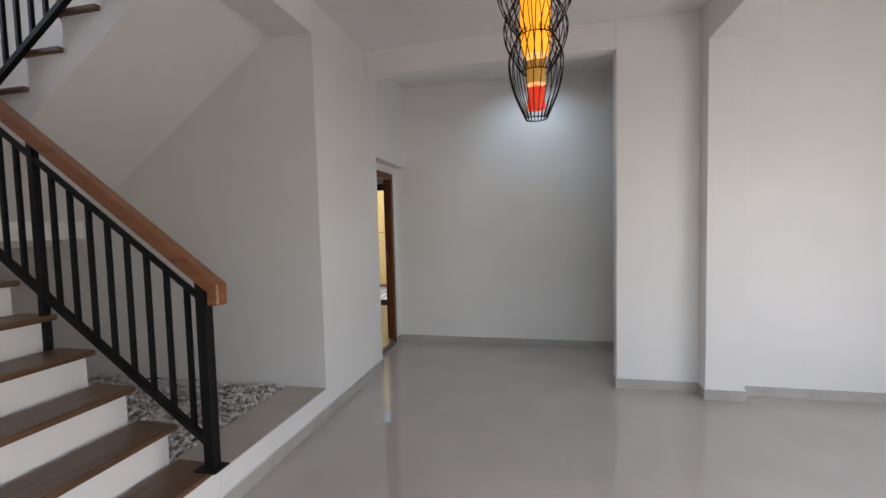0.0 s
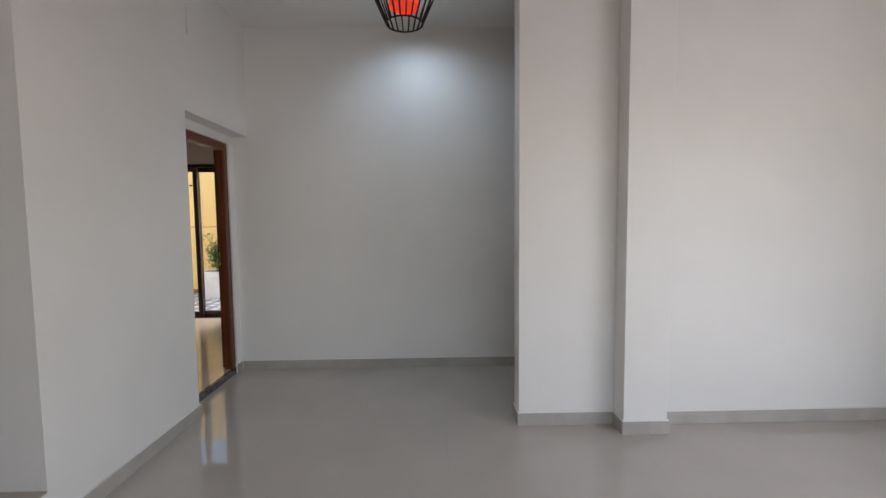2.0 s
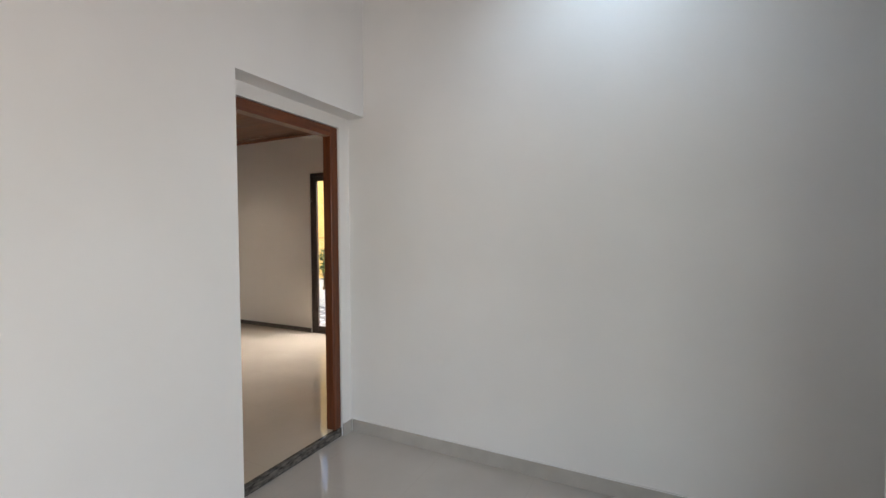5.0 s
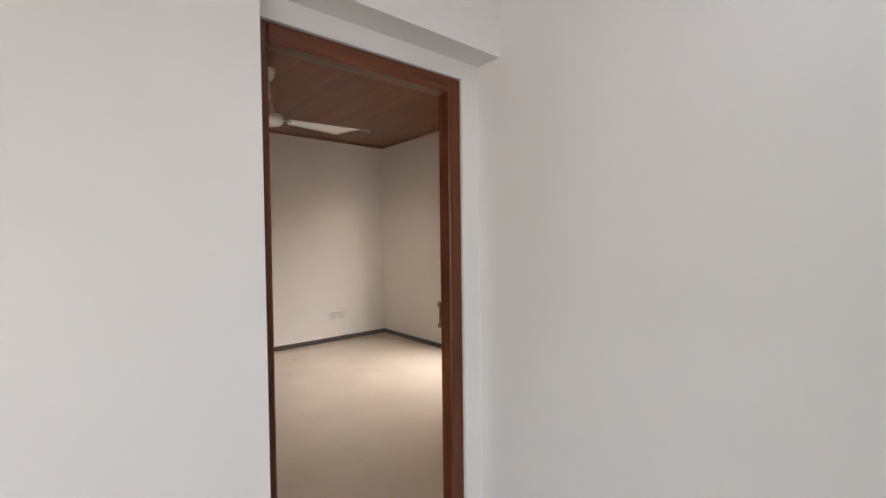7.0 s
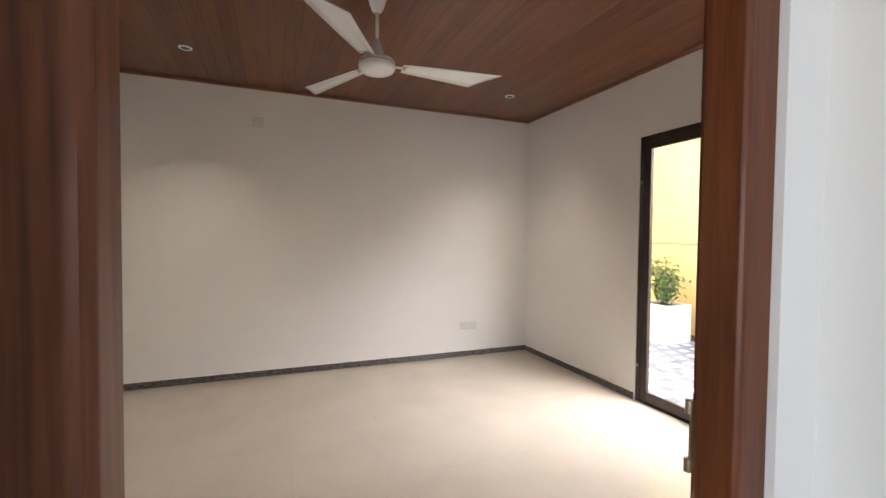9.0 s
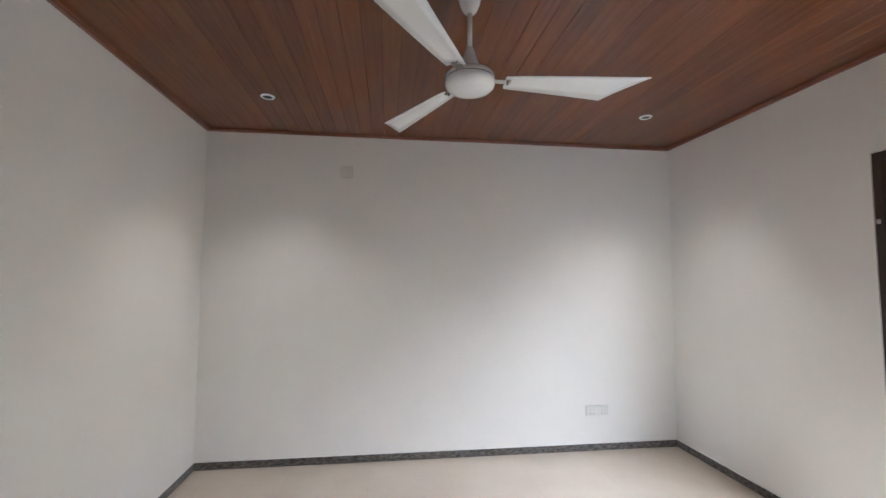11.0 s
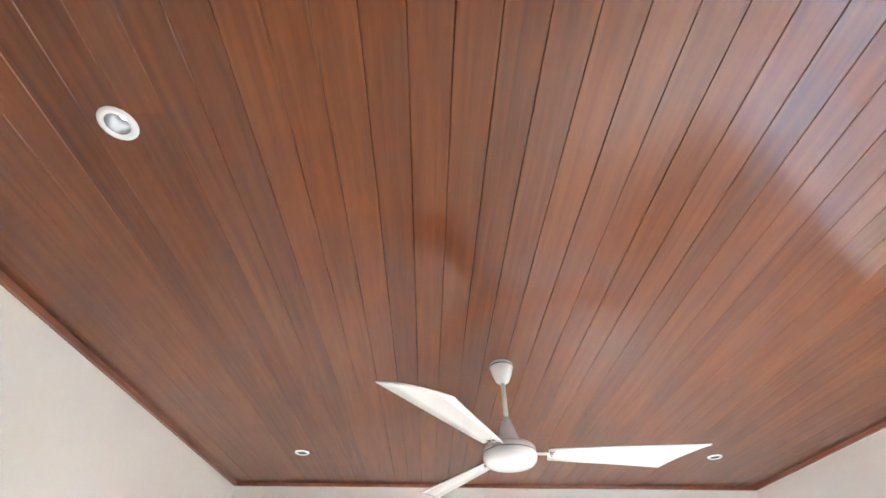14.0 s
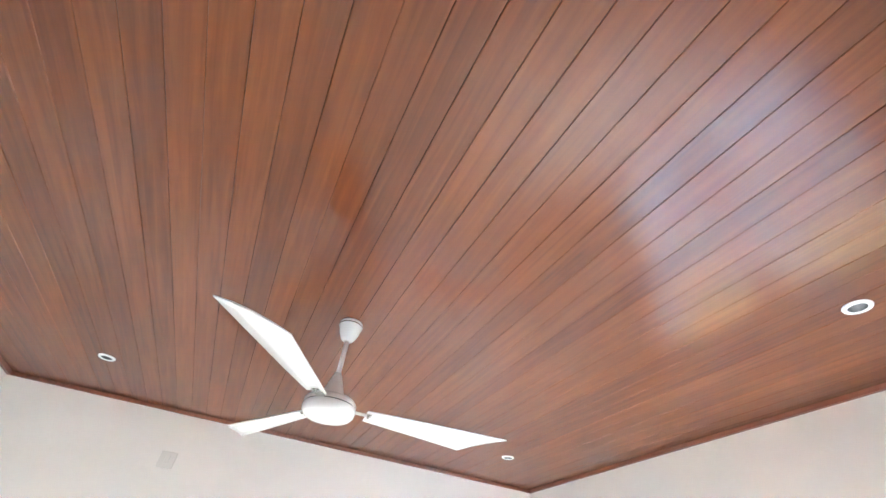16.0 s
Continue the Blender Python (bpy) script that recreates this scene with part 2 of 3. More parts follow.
def boxes(*items, bevel=0.0):
    bm = bmesh.new()
    for it in items:
        box(bm, *it, bevel=bevel)
    return bm


def turned(profile, segments=32, bm=None, at=(0, 0, 0)):
    """A body of revolution about z from (radius, height) pairs."""
    bm = bm or bmesh.new()
    rings = []
    for r, z in profile:
        if r < 1e-5:
            rings.append([bm.verts.new((at[0], at[1], at[2] + z))])
        else:
            rings.append([bm.verts.new((at[0] + r * math.cos(2 * math.pi * k / segments), at[1] + r * math.sin(2 * math.pi * k / segments), at[2] + z)) for k in range(segments)])
    for a, b in zip(rings, rings[1:]):
        for k in range(segments):
            q = (k + 1) % segments
            if len(a) == 1 and len(b) > 1:
                bm.faces.new((a[0], b[q], b[k]))
            elif len(b) == 1 and len(a) > 1:
                bm.faces.new((a[k], a[q], b[0]))
            elif len(a) > 1:
                bm.faces.new((a[k], a[q], b[q], b[k]))
    return bm


def tube(bm, points, radius, sides=5, closed=False):
    """A thin rod along a line of points."""
    pts = [Vector(p) for p in points]
    rings = []
    for i, p in enumerate(pts):
        a = pts[i - 1] if (i or closed) else p
        b = pts[(i + 1) % len(pts)] if (i + 1 < len(pts) or closed) else p
        d = (b - a).normalized()
        u = d.cross(Vector((0.31, 0.17, 0.93))).normalized()
        w = d.cross(u)
        rings.append([bm.verts.new(p + radius * (math.cos(2 * math.pi * k / sides) * u + math.sin(2 * math.pi * k / sides) * w)) for k in range(sides)])
    for a, b in list(zip(rings, rings[1:])) + ([(rings[-1], rings[0])] if closed else []):
        for k in range(sides):
            q = (k + 1) % sides
            bm.faces.new((a[k], a[q], b[q], b[k]))
    return bm


def prism(bm, outline, axis, lo, hi, bevel=0.0):
    """An outline of (u, v) pairs drawn out along an axis: 'x' takes (y, z), 'y' takes (x, z), 'z' takes (x, y)."""
    place = {"x": lambda u, v, w: (w, u, v), "y": lambda u, v, w: (u, w, v), "z": lambda u, v, w: (u, v, w)}[axis]
    a = [bm.verts.new(place(u, v, lo)) for u, v in outline]
    b = [bm.verts.new(place(u, v, hi)) for u, v in outline]
    n = len(outline)
    faces = [bm.faces.new(a), bm.faces.new(b[::-1])]
    for k in range(n):
        faces.append(bm.faces.new((a[k], b[k], b[(k + 1) % n], a[(k + 1) % n])))
    bmesh.ops.recalc_face_normals(bm, faces=faces)
    if bevel:
        bmesh.ops.bevel(bm, geom=list({e for f in faces for e in f.edges}), offset=bevel, segments=2, affect="EDGES", profile=0.5)
    return bm


def mesh_from(bm, mat, name, smooth=False):
    bmesh.ops.recalc_face_normals(bm, faces=bm.faces[:])
    me = bpy.data.meshes.new(name)
    bm.to_mesh(me)
    bm.free()
    me.materials.append(mat)
    if smooth:
        for f in me.polygons:
            f.use_smooth = True
    return me


def part(name, bm, mat, parent, label="", smooth=False):
    ob = new(name, mesh_from(bm, mat, name, smooth))
    ob.parent = parent
    return tagged(ob, label=label)


def thing(name, label, category, group="", at=(0, 0, 0)):
    ob = new(name)
    ob.location = at
    ob.empty_display_size = 0.1
    return tagged(ob, label, category, group)


def structure(name, bm, mat, label, category):
    return tagged(new(name, mesh_from(bm, mat, name)), label, category, kind="structure")


# ---- the shell ----
H = 3.20          # hall ceiling
RF, RC = 0.06, 2.765   # bedroom floor and ceiling

structure("floor_hall", boxes((-3.75, 5.23, -6.65, 0.15, -0.2, 0.0)), HALLFLOOR, "glossy light grey-beige porcelain tile floor of the hall", "floor")
structure("floor_bedroom", boxes((-4.25, -0.165, -2.06, 2.06, 0.004, RF)), ROOMFLOOR, "polished cream-beige tile floor of the bedroom", "floor")
structure("threshold", boxes((-0.165, -0.141, -0.998, -0.102, 0.002, RF + 0.001), bevel=0.002), GRANITE_STEP, "dark granite step edge at the bedroom doorway", "threshold")

structure("wall_west", boxes((-0.135, 0, -2.06, -1.0, 0, H), (-0.135, 0, -1.0, 0, 2.207, H)), PAINT, "plain white painted wall with the bedroom doorway recess", "wall")
structure("wall_bedroom_east", boxes((-0.25, -0.135, -2.06, -1.0, 0, H), (-0.25, -0.135, -1.0, -0.10, 2.13, H), (-0.25, -0.135, -0.10, 2.16, 0, H)), PAINT, "white painted partition holding the bedroom door frame", "wall")
structure("wall_north", boxes((-0.135, 3.75, 0, 0.15, 0, H)), PAINT, "white painted back wall of the alcove", "wall")
structure("wall_partition", boxes((2.30, 2.96, -1.224, -1.065, 0, H), bevel=0.004), PAINT, "white painted wall end beside the alcove", "wall")
structure("pier", boxes((2.96, 3.25, -1.375, -1.065, 0, H), bevel=0.004), PAINT, "white painted square pier", "pier")
structure("wall_northeast", boxes((3.25, 5.23, -1.24, -1.065, 0, H)), PAINT, "plain white painted wall lit by daylight", "wall")
structure("wall_alcove_east", boxes((3.6, 3.75, -1.065, 0, 0, H)), PAINT, "plain white painted wall closing the alcove", "wall")
structure("wall_east", boxes((5.08, 5.23, -6.65, -4.8, 0, H), (5.08, 5.23, -4.8, -2.7, 2.25, H), (5.08, 5.23, -2.7, -2.235, 0, H), (5.08, 5.23, -2.235, -1.24, 2.085, H)), PAINT, "white painted wall with the dark entrance door and an opening", "wall")
structure("wall_south", boxes((-3.75, 1.5, -6.65, -6.5, 0, 5.6), (4.9, 5.08, -6.65, -6.5, 0, H), (1.5, 4.9, -6.65, -6.5, 2.5, 5.6)), PAINT, "white painted wall with a wide opening for daylight", "wall")
structure("wall_stair_north", boxes((-4.25, 0, -2.22, -2.06, 0, 5.6)), PAINT, "white painted wall behind the pebble bed and stairs", "wall")
structure("wall_stair_west", boxes((-3.75, -3.6, -6.5, -2.22, 0, 3.3), (-3.75, -3.6, -6.5, -5.1, 3.3, 5.6), (-3.75, -3.6, -3.5, -2.22, 3.3, 5.6), (-3.75, -3.6, -5.1, -3.5, 5.2, 5.6)), PAINT, "white painted stairwell wall with an assumed high window opening", "wall")
structure("wall_stair_upper", boxes((-0.32, -0.17, -6.5, -2.22, 3.4, 5.6)), PAINT, "white painted upper wall of the stairwell", "wall")
structure("ceiling_stairwell", boxes((-3.75, -0.17, -6.65, -2.06, 5.6, 5.75)), CEIL, "plain white stairwell ceiling", "ceiling")
structure("ceiling_hall", boxes((-0.32, 5.23, -6.5, -2.22, H, 3.4), (-0.135, 5.23, -2.22, 0.15, H, 3.4)), CEIL, "plain white hall ceiling", "ceiling")
structure("beam_alcove", boxes((0, 2.30, -1.224, -1.065, 2.96, H), bevel=0.006), PAINT, "white painted beam across the alcove", "beam")
structure("beam_stair", boxes((-0.32, 0, -6.5, -2.22, 2.95, H), bevel=0.004), PAINT, "white painted beam along the stairwell edge", "beam")
structure("beam_hall", boxes((2.96, 3.25, -6.5, -1.375, 2.90, H), bevel=0.004), PAINT, "white painted beam running from the pier", "beam")

structure("wall_bedroom_west", boxes((-4.25, -4.10, -2.06, 2.16, 0, H)), CREAM, "warm white bedroom wall with a socket and a high switch", "wall")
structure("wall_bedroom_north", boxes((-4.10, -2.43, 2.01, 2.16, 0, H), (-0.69, -0.25, 2.01, 2.16, 0, H), (-2.43, -0.69, 2.01, 2.16, 2.235, H), (-2.43, -0.69, 2.06, 2.16, -0.1, 0.03)), CREAM, "warm white bedroom wall with the sliding glass door", "wall")
structure("wall_bedroom_south", boxes((-4.10, -0.25, -2.06, -2.054, RF, RC)), CREAM, "warm white plain bedroom wall", "wall")
structure("lining_bedroom_east", boxes((-0.256, -0.25, -2.054, -1.0, RF, RC), (-0.256, -0.25, -0.10, 2.01, RF, RC), (-0.256, -0.25, -1.0, -0.10, 2.13, RC)), CREAM, "warm white plain bedroom wall face by the doorway", "wall")
structure("roof_bedroom", boxes((-4.10, -0.25, -2.06, 2.01, 2.82, 3.2)), CEIL, "plain slab over the bedroom ceiling", "ceiling")

# timber plank ceiling: boards run east to west
LIGHTS = ((-3.39, -1.39), (-3.39, 1.335), (-1.0, -1.337), (-1.0, 1.315))
HO = 0.031


def plank(bm, x0, x1, y0, y1, lift):
    prism(bm, [(y0, RC + 0.018), (y0, RC + 0.0015 + lift), (y0 + 0.0015, RC + lift), (y1 - 0.0015, RC + lift), (y1, RC + 0.0015 + lift), (y1, RC + 0.018)], "x", x0, x1)


bm = bmesh.new()
y = -1.997 - 0.0985
while y < 2.0:
    y0, y1 = max(y, -2.052) + 0.00045, min(y + 0.0985, 2.008) - 0.00045
    lift = random.uniform(0, 0.0008)
    start = -4.098
    for sx, sy in LIGHTS:
        if y0 < sy + HO and y1 > sy - HO:
            plank(bm, start, sx - HO, y0, y1, lift)
            if sy - HO - y0 > 0.006:
                plank(bm, sx - HO, sx + HO, y0, sy - HO, lift)
            if y1 - sy - HO > 0.006:
                plank(bm, sx - HO, sx + HO, sy + HO, y1, lift)
            start = sx + HO
    plank(bm, start, -0.258, y0, y1, lift)
    y += 0.0985
box(bm, -4.098, -0.258, -2.052, 2.008, RC + 0.048, RC + 0.053)
structure("ceiling_bedroom", bm, PLANK, "varnished reddish-brown timber plank ceiling", "ceiling")
bm = bmesh.new()
prism(bm, [(-2.053, RC - 0.022), (-2.033, RC - 0.022), (-2.025, RC - 0.002), (-2.053, RC - 0.002)], "x", -4.098, -0.258)
prism(bm, [(2.009, RC - 0.022), (1.989, RC - 0.022), (1.981, RC - 0.002), (2.009, RC - 0.002)], "x", -4.098, -0.258)
prism(bm, [(-4.098, RC - 0.0225), (-4.078, RC - 0.0225), (-4.07, RC - 0.0025), (-4.098, RC - 0.0025)], "y", -2.05, 2.006)
prism(bm, [(-0.258, RC - 0.0225), (-0.278, RC - 0.0225), (-0.286, RC - 0.0025), (-0.258, RC - 0.0025)], "y", -2.05, 2.006)
structure("ceiling_trim", bm, TRIMWOOD, "brown timber bead round the plank ceiling", "trim")


# ---- skirtings ----
def skirting(name, mat, h, label, *runs):
    bm = bmesh.new()
    for r in runs:
        box(bm, *r[:4], r[4] if len(r) > 4 else 0.0, h, bevel=0.0025)
    cap = bmesh.new()
    for x0, x1, y0, y1, *z in runs:
        box(cap, x0 + 0.0015, x1 - 0.0015, y0 + 0.0015, y1 - 0.0015, h + 0.0002, h + 0.0045)
    structure(name.replace("baseboard", "baseboard_cap"), cap, PAINT, "thin white painted edge on the skirting", "trim")
    return structure(name, bm, mat, label, "skirting")


T = 0.011
BH = 0.088
skirting("baseboard_west", SKIRT, BH, "beige tile skirting along the white wall", (0, T, -6.4, -1.0 + T), (-0.133, 0, -1.0, -1.0 + T))
skirting("baseboard_north", SKIRT, BH, "beige tile skirting of the alcove", (-0.120, 3.6, -T, 0), (-0.135, -0.124, -0.098, -T))
skirting("baseboard_partition", SKIRT, BH, "beige tile skirting round the wall end", (2.30 - T, 2.96 - T, -1.224 - T, -1.224), (2.30 - T, 2.30, -1.224, -1.065))
skirting("baseboard_pier", SKIRT, BH, "beige tile skirting round the pier", (2.96 - T, 3.25 + T, -1.375 - T, -1.375), (2.96 - T, 2.96, -1.375, -1.224), (3.25, 3.25 + T, -1.375, -1.24))
skirting("baseboard_northeast", SKIRT, BH, "beige tile skirting below the plain wall", (3.25 + T, 5.08, -1.24 - T, -1.24))
skirting("baseboard_bedroom_west", GRANITE, 0.119, "dark streaked granite skirting", (-4.10, -4.088, -2.054, 2.01, RF))
skirting("baseboard_bedroom_north", GRANITE, 0.119, "dark streaked granite skirting", (-4.088, -2.44, 1.998, 2.01, RF), (-0.68, -0.256, 1.998, 2.01, RF))
skirting("baseboard_bedroom_south", GRANITE, 0.119, "dark streaked granite skirting", (-4.088, -0.256, -2.054, -2.042, RF))
skirting("baseboard_bedroom_east", GRANITE, 0.119, "dark streaked granite skirting", (-0.268, -0.256, -2.042, -1.005, RF), (-0.268, -0.256, -0.095, 1.998, RF))

# ---- bedroom door frame ----
door_frame = thing("door_frame", "reddish mahogany door frame without a closed leaf", "door frame")
XA, XB, XR = -0.147, -0.262, -0.216   # front, back and the rebate for the leaf
for y0, y1, ys in ((-0.999, -0.946, -0.929), (-0.101, -0.114, -0.168)):
    bm = boxes((XR, XB, y0, y1, 0.062, 2.128), bevel=0.003)
    outline = [(XA, y0), (XA, ys + (y0 - ys) * 0.10), (XA - 0.006, ys), (XR, ys), (XR, y0)]
    prism(bm, outline, "z", 0.062, 2.1275, bevel=0.003)
    part("jamb", bm, MAHOGANY, door_frame)
bm = boxes((XA + 0.001, XR, -0.928, -0.169, 2.062, 2.127), bevel=0.003)
box(bm, XR, XB - 0.001, -0.945, -0.115, 2.092, 2.127, bevel=0.003)
part("head", bm, MAHOGANY_H, door_frame)
# toothed brass strike plate low on one jamb, a bronze hinge leaf on the other
plate = part("strike_plate", boxes((XR - 0.002, XR + 0.018, -0.9295, -0.9265, 0.915, 1.125), bevel=0.001), BRASS, door_frame, "pale brass strike plate with slanted slots")
for k in range(5):
    z = 0.945 + 0.037 * k
    bm = bmesh.new()
    prism(bm, [(XR + 0.001, z - 0.004), (XR + 0.014, z + 0.008), (XR + 0.014, z + 0.016), (XR + 0.001, z + 0.004)], "y", -0.9268, -0.9258)
    # dark sliver laid on the plate for the shade in its slot
    part("slot", bm, GAPSHADOW, plate)
hinge = part("hinge", boxes((XR - 0.003, XR + 0.001, -0.176, -0.140, 1.03, 1.145), bevel=0.001), BRASSDARK, door_frame, "dull bronze butt hinge leaf")
for z in (1.040, 1.135):
    bm = bmesh.new()
    bmesh.ops.create_cone(bm, cap_ends=True, segments=12, radius1=0.006, radius2=0.006, depth=0.022, matrix=pose(XR - 0.004, -0.175, z))
    part("knuckle", bm, BRASSDARK, hinge)


# ---- sliding glass door ----
sliding_door = thing("sliding_door", "dark brown aluminium sliding door with two clear panes", "glass door")
SX0, SX1, SZ0, SZ1 = -2.428, -0.692, RF - 0.028, 2.232
bm = boxes((SX0, SX0 + 0.045, 2.015, 2.105, SZ0, SZ1), (SX1 - 0.045, SX1, 2.015, 2.105, SZ0, SZ1), (SX0 + 0.045, SX1 - 0.045, 2.015, 2.105, SZ1 - 0.045, SZ1), bevel=0.003)
part("outer_frame", bm, BRONZE, sliding_door)
bm = boxes((SX0 + 0.045, SX1 - 0.045, 2.012, 2.105, SZ0, RF + 0.008), (SX0 + 0.045, SX1 - 0.045, 2.03, 2.036, RF + 0.008, RF + 0.02), (SX0 + 0.045, SX1 - 0.045, 2.07, 2.076, RF + 0.008, RF + 0.02))
part("track", bm, BRONZE, sliding_door)
for x0, x1, y0 in ((SX0 + 0.046, -1.578, 2.018), (-1.638, SX1 - 0.046, 2.062)):
    y1, z0, z1, w = y0 + 0.034, RF + 0.021, SZ1 - 0.046, 0.06
    bm = boxes((x0, x0 + w, y0, y1, z0, z1), (x1 - w, x1, y0, y1, z0, z1), (x0 + w, x1 - w, y0, y1, z0, z0 + 0.075), (x0 + w, x1 - w, y0, y1, z1 - w, z1), bevel=0.003)
    sash = part("sash", bm, BRONZE, sliding_door)
    pane = part("pane", boxes((x0 + w - 0.005, x1 - w + 0.005, y0 + 0.014, y0 + 0.02, z0 + 0.07, z1 - w + 0.005)), GLASS, sash, "clear glass pane")
    pane.visible_shadow = False
for z in (0.36, 1.86):
    part("lock_catch", boxes((SX0 + 0.012, SX0 + 0.034, 2.004, 2.0145, z - 0.014, z + 0.014), bevel=0.002), STEEL, sliding_door, "small steel catch")
part("closer", boxes((-1.683, -1.643, 2.004, 2.0175, 1.925, 1.945), bevel=0.003), BLACK, sliding_door, "small black latch on the stile")


# ---- entrance door ----
entrance_door = thing("entrance_door", "closed dark mahogany panelled entrance door with steel lever", "door")
bm = boxes((5.065, 5.15, -2.232, -2.175, 0.002, 2.082), (5.065, 5.15, -1.30, -1.243, 0.002, 2.082), (5.065, 5.15, -2.175, -1.30, 2.025, 2.082), bevel=0.004)
part("frame", bm, DARKDOOR, entrance_door)
leaf = part("leaf", boxes((5.085, 5.125, -2.172, -1.303, 0.006, 2.022), bevel=0.003), DARKDOOR, entrance_door)
for y0, y1 in ((-2.06, -1.77), (-1.70, -1.41)):
    for z0, z1 in ((0.2, 0.86), (1.14, 1.9)):
        bm = boxes((5.078, 5.0848, y0, y1, z0, z1), bevel=0.003)
        box(bm, 5.072, 5.078, y0 + 0.04, y1 - 0.04, z0 + 0.04, z1 - 0.04, bevel=0.003)
        part("panel", bm, DARKDOOR, leaf)
handle = part("handle", boxes((5.079, 5.0846, -1.375, -1.335, 0.93, 1.17), bevel=0.002), STEEL, leaf, "brushed steel lever handle")
bm = tube(bmesh.new(), [(5.082, -1.355, 1.085), (5.03, -1.355, 1.085), (5.022, -1.365, 1.085), (5.022, -1.48, 1.085)], 0.009, 10)
part("lever", bm, STEEL, handle, smooth=True)


# ---- wall plates ----
def wall_plate(name, label, category, m, w, h, gangs, mat):
    ob = thing(name, label, category)
    part("plate", boxes((-w / 2, w / 2, -0.014, 0, -h / 2, h / 2), bevel=0.003), mat, ob)
    for k in range(gangs):
        cx = (k - (gangs - 1) / 2) * w / gangs
        s = part("rocker", boxes((cx - 0.014, cx + 0.014, -0.018, -0.0138, -h * 0.27, h * 0.27), bevel=0.002), mat, ob)
    ob.matrix_world = m
    return ob


wall_plate("switch", "small white plastic switch beside the entrance", "switch", pose(4.828, -1.24, 1.507), 0.086, 0.086, 1, PLASTIC)
wall_plate("air_conditioner_switch", "white plastic isolator switch high on the wall", "switch", pose(-4.10, -0.927, 2.443, 0, 0, 90), 0.10, 0.10, 1, OLDPLASTIC)
socket = wall_plate("socket", "wide white plastic double socket low on the wall", "socket", pose(-4.10, 1.254, 0.401, 0, 0, 90), 0.205, 0.086, 2, OLDPLASTIC)
for cx in (-0.05, 0.05):
    for dx, dz in ((-0.012, -0.024), (0.012, -0.024)):
        # dark chips on the plate for the shade in the pin holes
        part("pin_slot", boxes((cx + dx - 0.003, cx + dx + 0.003, -0.0146, -0.0135, dz - 0.004, dz + 0.004)), GAPSHADOW, socket)
# thin raised strip for a short upright line below the beam
tagged(new("wall_strip", mesh_from(boxes((0.0, 0.008, -0.932, -0.917, 2.75, 2.958), bevel=0.002), PLASTIC, "wall_strip")), "short thin white upright strip high on the wall", "conduit")


# ---- ceiling downlights ----
def downlight(x, y, z):
    ob = thing("downlight", "small round recessed downlight with a white rim", "downlight", "ceiling downlights")
    part("rim", turned([(0.030, 0.004), (0.030, -0.004), (0.033, -0.007), (0.044, -0.005), (0.047, -0.001), (0.047, 0.002)], 36), FANWHITE, ob, smooth=True)
    part("reflector", turned([(0.0298, -0.003), (0.029, 0.03), (0.024, 0.044), (0.0, 0.0445)], 32), CUP, ob, "grey metal reflector cup", smooth=True)
    part("bulb", turned([(0.0, 0.033), (0.010, 0.034), (0.014, 0.037), (0.015, 0.043)], 24), LED, ob, "glowing lamp face", smooth=True)
    ob.location = (x, y, z)
    return ob


first = downlight(-3.39, -1.39, RC)
for x, y, z in ((-3.39, 1.335, RC), (-1.0, -1.337, RC), (-1.0, 1.315, RC), (1.6, -0.58, H)):
    copy_thing(first, pose(x, y, z))


